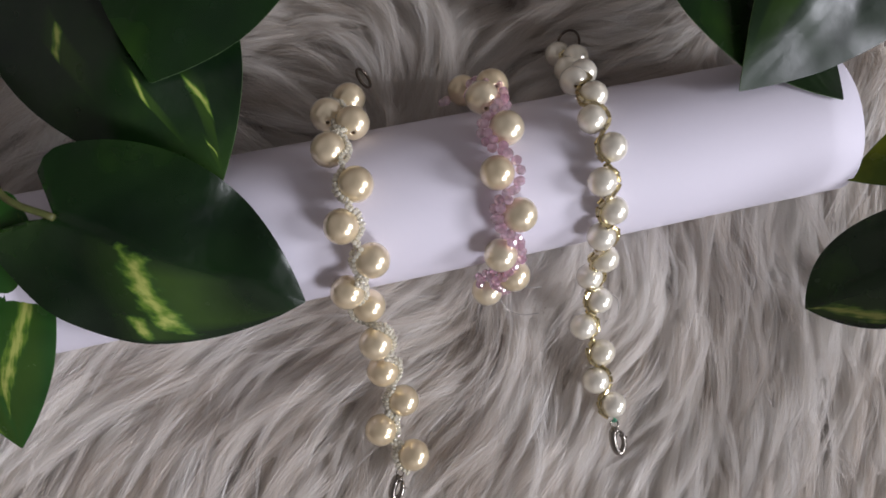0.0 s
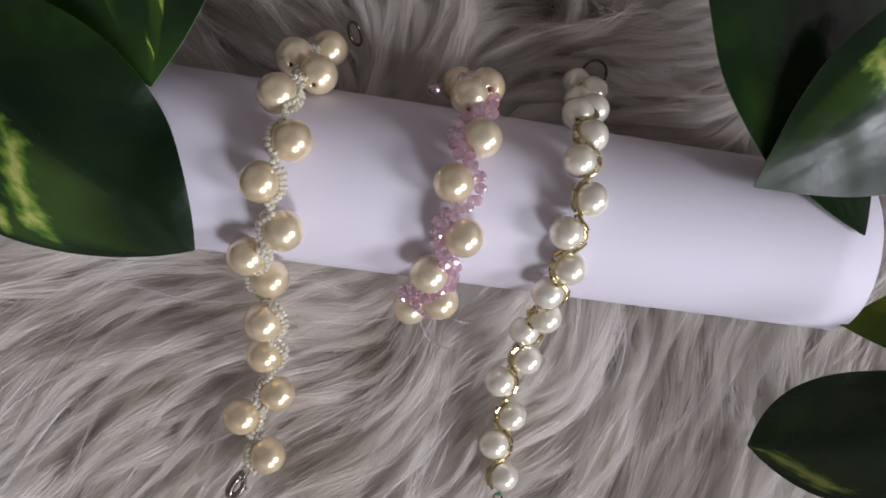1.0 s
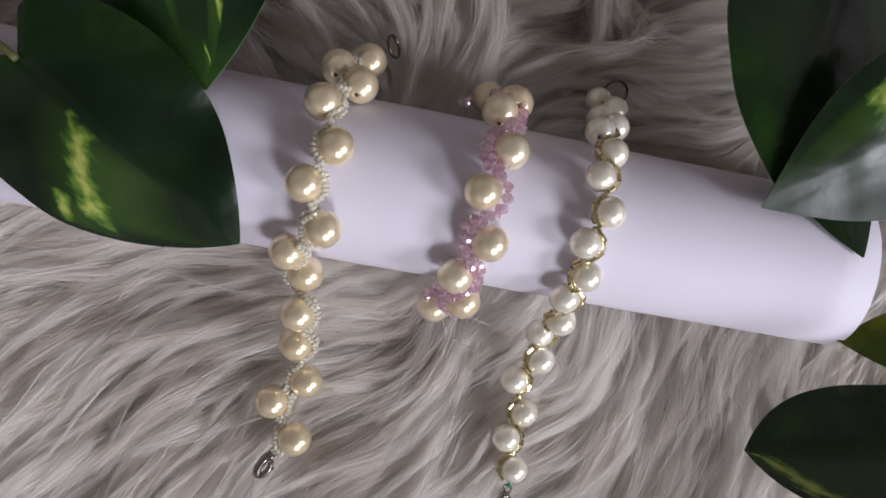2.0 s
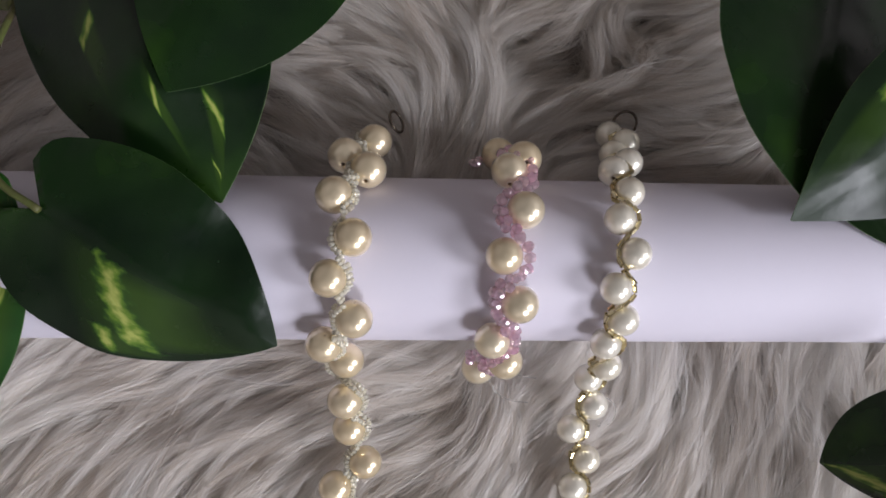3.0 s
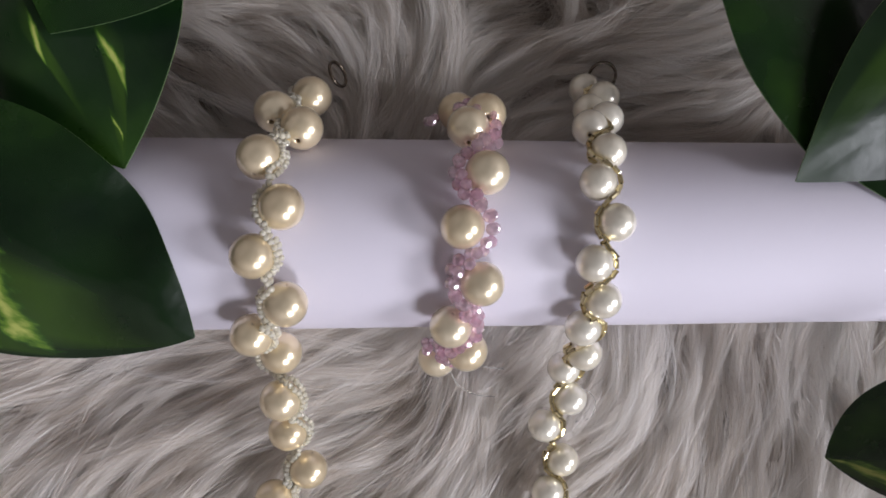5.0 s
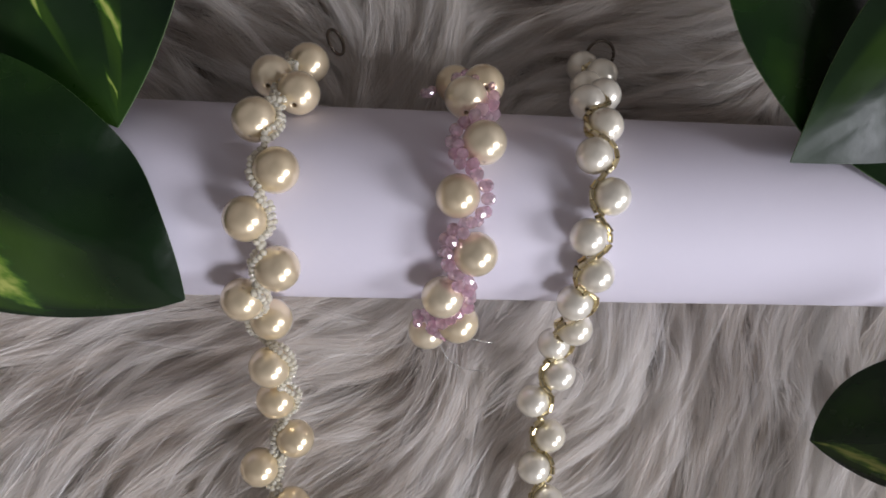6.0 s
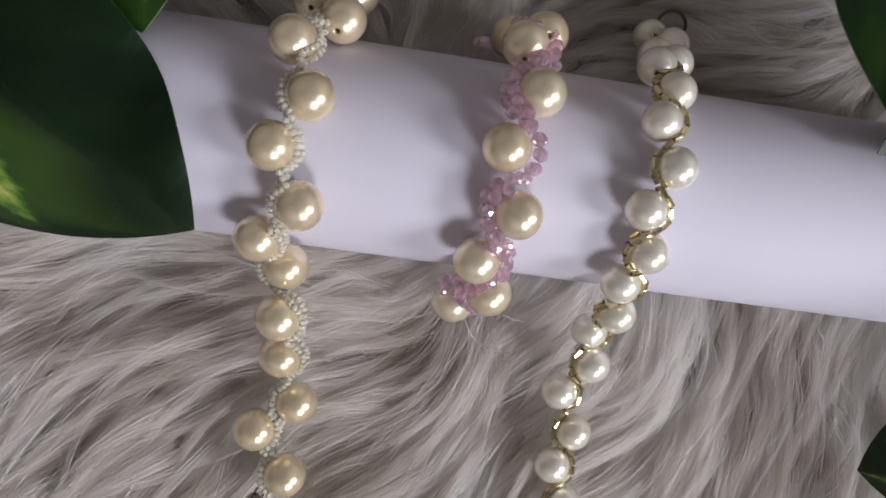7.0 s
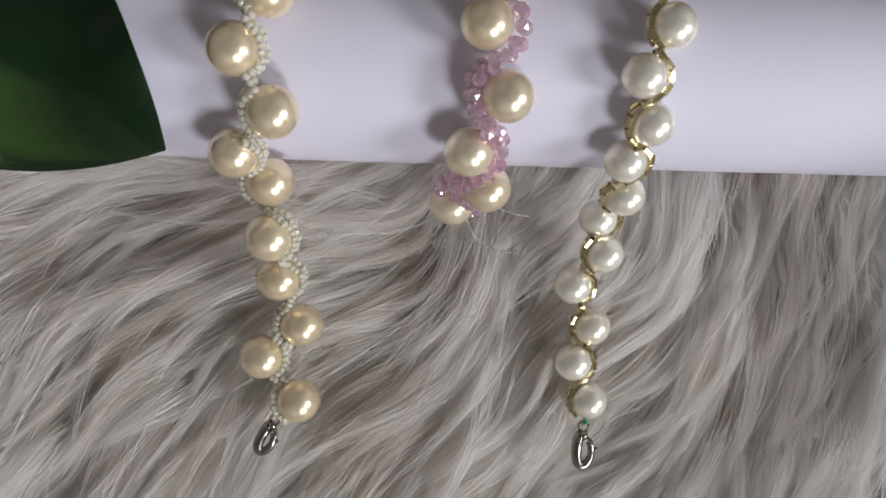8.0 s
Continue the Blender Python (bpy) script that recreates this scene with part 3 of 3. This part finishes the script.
gold = holder("gold_bracelet")
pearls(GOLD_ROW, *SMALL, gold, rng)
string_beads(weave(GOLD_ROW, R_SMALL, 0.0006, 0.0009), 0.00222, "bugle_bead", BUGLES, gold, rng, 0.00008)
string_beads(weave(GOLD_ROW, R_SMALL, 0.0003, -0.0012), 0.0026, "bugle_bead", BUGLES, gold, rng, 0.00015)
jump_ring(gold, Vector((42.0, 42.0, 5.5)) * MM, 0.0038, (0.1, -0.45, 0.85))
lobster_clasp(gold, GOLD_ROW[-1] + Vector((-0.8, -5.2, -0.2)) * MM, (-0.03, -1, -0.02), 0.00105)
part("thread_knot", as_mesh("thread_knot", *tube(smooth_line([GOLD_ROW[-1] + Vector(v) * MM for v in ((-0.9, -4.2, 0), (-0.2, -4.8, 0.4), (-0.8, -5.3, 0), (-1.3, -4.7, -0.3))], 5), 0.0003, 6), KNOT), gold, "green thread knot")
loop = smooth_line([Vector(v) * MM for v in ((29.8, -41, 13), (34.5, -39.5, 10), (38.0, -42.5, 9), (37.0, -47.0, 8), (33.5, -48.5, 6))], 10)
part("thread", as_mesh("thread", *tube(loop, 0.00011, 6), THREAD), gold, "loop of clear nylon thread")
tagged(gold, "white faux pearl bracelet with gold bugle beads over paper roll", "bracelet", "bracelets on the paper roll")

pink = holder("pink_bracelet")
pearls(PINK_ROW, *BIG, pink, rng)
string_beads(weave(PINK_ROW, R_BIG, 0.0013, 0.0012), 0.00285, "crystal", CRYSTALS, pink, rng, 0.0002)
string_beads(weave(PINK_ROW, R_BIG, 0.0021, -0.0016), 0.00285, "crystal", CRYSTALS, pink, rng, 0.0003)
for spot in ((-5.2, -27.3, 20), (-6.2, -26.2, 21), (-5.8, -28.4, 18), (-4.2, -25.7, 22.5), (-5.0, 27.5, 16), (-4.2, 27.0, 18.5), (-3.2, 28.6, 14)):
    part("crystal", CRYSTALS[0], pink, "", aim(Vector(spot) * MM, (rng.uniform(-1, 1), rng.uniform(-1, 1), 1), 0, 0.95))
tail = smooth_line([Vector(v) * MM for v in ((-3.1, -31, 15), (0.5, -34.5, 12), (2.8, -38.0, 9), (7.0, -40.5, 8.5), (12.0, -41, 9.5))], 10)
part("thread", as_mesh("thread", *tube(tail, 0.00011, 6), THREAD), pink, "loose end of clear nylon thread")
tail = smooth_line([Vector(v) * MM for v in ((4.5, -31, 22), (9.0, -32.5, 19), (13, -33.2, 17))], 8)
part("thread", as_mesh("thread", *tube(tail, 0.0001, 6), THREAD), pink, "loose end of clear nylon thread")
tagged(pink, "cream faux pearl bracelet with pink crystals looped round paper roll", "bracelet", "bracelets on the paper roll")


# ---- the artificial pothos leaves ----
def leaf_mesh(length, width, fold, droop, lobe, ripple, seed, mat, skew=0.0, cup=0.0, point=2.6, fold_right=None, ear=None, pucker=None):
    """A heart-shaped blade with two skins: y runs along the midrib from the stalk to the tip."""
    nu, nv, thick = 34, 20, 0.00035
    r = random.Random(seed)
    off = Vector((r.uniform(-9, 9), r.uniform(-9, 9), seed))
    top, uvs = [], []
    for i in range(nu + 1):
        u = i / nu
        w = (1 - (1 - u) ** 4.2) ** 0.55 * (1 - u ** point) * width * 0.515
        w += 0.0002
        for j in range(2 * nv + 1):
            v = (j - nv) / nv
            x = v * w
            back = lobe * min(1.0, abs(x) / (0.36 * width)) ** 1.5
            if ear and v > 0:
                back = ear * min(1.0, abs(x) / (0.20 * width)) ** 0.6
            elif ear:
                back = 0.84 * ear * min(1.0, abs(x) / (0.30 * width)) ** 0.75
            y = length * (u - back * (1 - u) ** 2.6)
            x += skew * length * u * (1 - u) * 2
            f = abs(x) / (width * 0.5)
            z = -(fold if v >= 0 or fold_right is None else fold_right) * width * 0.5 * f ** 1.25 + cup * width * f * f
            z -= droop * length * u * u
            z += ripple * math.sin(7.0 * u * math.pi + seed) * f * f * 0.6
            z += ripple * 1.6 * noise.noise(Vector((x * 45, y * 35, 0)) + off)
            if pucker:
                z += pucker[2] * math.exp(-(((u - pucker[0]) * length) ** 2 + (x - pucker[1] * width * 0.5) ** 2) / pucker[3] ** 2)
            vein = math.sin((u * 7.0 - abs(v) * 2.4) * math.pi * 2)
            z += 0.00022 * vein * min(1, abs(v) * 4) * (1 - abs(v)) * (1 - u)
            z -= 0.0006 * math.exp(-(x / 0.0011) ** 2) * (1 - u)
            top.append((x, y, z))
            uvs.append((u, v))
    k, n = 2 * nv + 1, len(top)
    verts = top + [(x, y, z - thick) for x, y, z in top]
    faces, mats = [], []
    for i in range(nu):
        for j in range(2 * nv):
            a = i * k + j
            faces.append((a, a + 1, a + k + 1, a + k))
            faces.append((n + a, n + a + k, n + a + k + 1, n + a + 1))
            mats += [0, 0]
    edge = [(i * k, (i + 1) * k) for i in range(nu)] + [((i + 1) * k + 2 * nv, i * k + 2 * nv) for i in range(nu)]
    edge += [(j + 1, j) for j in range(2 * nv)] + [(nu * k + j, nu * k + j + 1) for j in range(2 * nv)]
    for a, c in edge:
        # the cut edge has corners of its own, so that it stays crisp
        at = len(verts)
        verts += [verts[a], verts[c], verts[n + c], verts[n + a]]
        faces.append((at, at + 1, at + 2, at + 3))
        mats.append(1)
    me = as_mesh("leaf", verts, faces, mat)
    me.materials.append(RIM)
    me.polygons.foreach_set("material_index", mats)
    layer = me.uv_layers.new(name="UVMap")
    for loop in me.loops:
        layer.data[loop.index].uv = uvs[loop.vertex_index % n]
    return me


def add_leaf(vine, base, tip, width, up, mat, label, fold=0.2, droop=0.08, lobe=0.32, ripple=0.0008, seed=1, skew=0.0, cup=0.0, point=2.6, fold_right=None, ear=None, pucker=None):
    base, tip = Vector(base) * MM, Vector(tip) * MM
    y = tip - base
    length = y.length
    m = leaf_mesh(length, width * MM, fold, droop, lobe, ripple, seed, mat, skew, cup, point, fold_right, ear, pucker)
    # the droop bends the tip down, so the chord is tipped up by as much
    y = (y + Vector((0, 0, droop * length))).normalized()
    x = y.cross(Vector(up)).normalized()
    z = x.cross(y)
    at = Matrix((x, y, z)).transposed().to_4x4()
    at.translation = base
    return part("leaf", m, vine, label, at)


def add_stalk(vine, name, points, radius):
    pts = smooth_line([Vector(p) * MM for p in points], 8)
    return part(name, as_mesh(name, *tube(pts, radius * MM, 8), STEM), vine, "thin brownish green stalk")


LEAF_A = leaf_material("pothos_leaf_streaked", [(0.325, 0.33, 0.062, 0.03, 0.90), (0.455, 0.20, 0.030, 0.70, 0.98)], (0.0016, 0.0085, 0.0028), (0.0052, 0.0195, 0.0037))
LEAF_B = leaf_material("pothos_leaf_flecked", [(0.80, -0.6, 0.035, -0.48, -0.26), (0.93, -0.3, 0.012, -0.38, -0.18), (0.60, 0.9, 0.03, 0.10, 0.22), (0.34, 0.5, 0.03, 0.35, 0.55)], rough=0.27)
LEAF_C = leaf_material("pothos_leaf_plain", [])
LEAF_D = leaf_material("pothos_leaf_bright", [(0.30, 0.5, 0.10, -0.9, 0.1), (0.45, 0.5, 0.12, 0.0, 0.95)], (0.008, 0.04, 0.006), (0.02, 0.085, 0.012))
LEAF_E = leaf_material("pothos_leaf_sheen", [(0.40, 0.1, 0.07, 0.25, 0.75)], rough=0.33)
LEAF_G = leaf_material("pothos_leaf_edged", [(0.70, 0.35, 0.10, -0.9, -0.10)])
LEAF_F = leaf_material("pothos_leaf_yellowed", [], (0.025, 0.045, 0.004), (0.05, 0.075, 0.007))

vine = holder("pothos_vine", 0, 0, 0)
add_leaf(vine, (-109.6, 8.6, 50.5), (-57.0, -23.4, 37.5), 56, (0.06, -0.16, 1), LEAF_A, "dark green heart-shaped leaf with a yellow streak", fold=0.34, fold_right=0.16, droop=0.14, lobe=0.27, ear=0.30, ripple=0.0021, seed=3, pucker=(0.80, -0.42, 0.0028, 0.009))
add_leaf(vine, (-101.5, 85, 40), (-71.0, 13.8, 38.5), 71, (0.0, 0.0, 1), LEAF_B, "glossy dark green leaf with small yellow flecks", fold=0.24, droop=0.20, lobe=0.32, seed=8, ripple=0.0014, pucker=(0.61, 0.20, 0.0055, 0.013))
add_leaf(vine, (-52.5, 95.7, 54), (-81.6, 37.6, 48.5), 62, (0.1, -0.1, 1), LEAF_C, "plain dark green leaf", fold=0.10, droop=0.03, lobe=0.32, seed=13)
add_leaf(vine, (-133.5, 14, 45), (-136.5, -45, 25.0), 41, (-0.1, -0.25, 1), LEAF_D, "green leaf with broad yellow variegation", fold=0.10, droop=0.10, lobe=0.32, seed=21)
add_stalk(vine, "stalk", [(-126, 64, 30), (-126, 48, 40), (-124.5, 31, 44), (-121, 17, 47.5), (-109.6, 8.8, 50.0)], 0.9)
add_stalk(vine, "stalk", [(-126, 64, 30), (-114, 90, 36), (-101.5, 85, 40)], 1.1)
add_stalk(vine, "stalk", [(-112, 90, 36), (-72, 112, 44), (-52.5, 95.7, 54)], 1.1)
add_stalk(vine, "stalk", [(-126, 48, 40), (-143, 32, 43), (-133.5, 14, 45)], 1.0)
add_stalk(vine, "stem", [(-126, 64, 30), (-140, 70, 14), (-170, 74, 2), (-210, 70, -4)], 1.8)
tagged(vine, "artificial pothos vine with dark green variegated leaves resting on the roll", "plant", "artificial vines beside the roll")

vine = holder("pothos_vine", 0, 0, 0)
add_leaf(vine, (90, 86, 44), (77.4, 15.8, 42.5), 69, (0.12, -0.08, 1), LEAF_C, "plain dark green leaf", fold=0.12, droop=0.02, lobe=0.32, seed=31)
add_leaf(vine, (124, 46, 58), (75.0, 9.2, 42.3), 62, (0.16, -0.22, 1), LEAF_E, "dark green leaf with a pale window sheen", fold=0.20, fold_right=0.12, droop=0.05, lobe=0.32, seed=37, ripple=0.0022, point=1.7)
add_leaf(vine, (84, 44, 36), (105.5, 2.0, 42.0), 30, (0, 0.1, 1), LEAF_C, "small dark leaf tucked under another one", fold=0.08, droop=0.0, lobe=0.32, seed=41)
add_stalk(vine, "stalk", [(90, 86, 44), (96, 98, 40), (112, 108, 30)], 1.1)
add_stalk(vine, "stalk", [(124, 46, 56), (134, 66, 50), (122, 98, 36), (112, 108, 30)], 1.1)
add_stalk(vine, "stalk", [(84, 44, 36), (80, 70, 30), (96, 100, 28), (112, 108, 30)], 0.9)
add_stalk(vine, "stem", [(112, 108, 30), (135, 118, 14), (180, 120, 2), (215, 118, -4)], 1.8)
tagged(vine, "artificial pothos vine with overlapping dark green leaves above the roll's end", "plant", "artificial vines beside the roll")

vine = holder("pothos_vine", 0, 0, 0)
add_leaf(vine, (140, -41, 68), (97.5, -58.0, 12.0), 36, (0, 0.05, 1), LEAF_G, "dark green leaf with yellow variegation lying on fur", fold=0.22, droop=0.03, point=7.0, lobe=0.32, seed=47)
add_leaf(vine, (180, -10, 46), (111.5, -20.3, 27.5), 36, (0, 0.15, 1), LEAF_F, "yellowish green leaf at the roll's end", fold=0.08, droop=0.02, lobe=0.32, seed=53)
# unseen leaf with its stalk, added to throw shade on the front-right fur
add_leaf(vine, (158, -106, 66), (98, -118, 44), 62, (0, 0.1, 1), LEAF_C, "unseen dark green leaf added to shade the fur", fold=0.14, droop=0.05, lobe=0.32, seed=59)
add_stalk(vine, "stalk", [(158, -106, 66), (176, -104, 52), (192, -60, 24), (188, -30, 14)], 1.0)
add_stalk(vine, "stalk", [(140, -41, 68), (152, -38, 66), (176, -33, 46), (188, -30, 14)], 1.0)
add_stalk(vine, "stalk", [(180, -10, 46), (187, -14, 32), (188, -30, 14)], 1.0)
add_stalk(vine, "stem", [(188, -30, 14), (200, -34, 6), (225, -40, -4)], 1.7)
tagged(vine, "artificial pothos vine with variegated leaves lying on the fur", "plant", "artificial vines beside the roll")
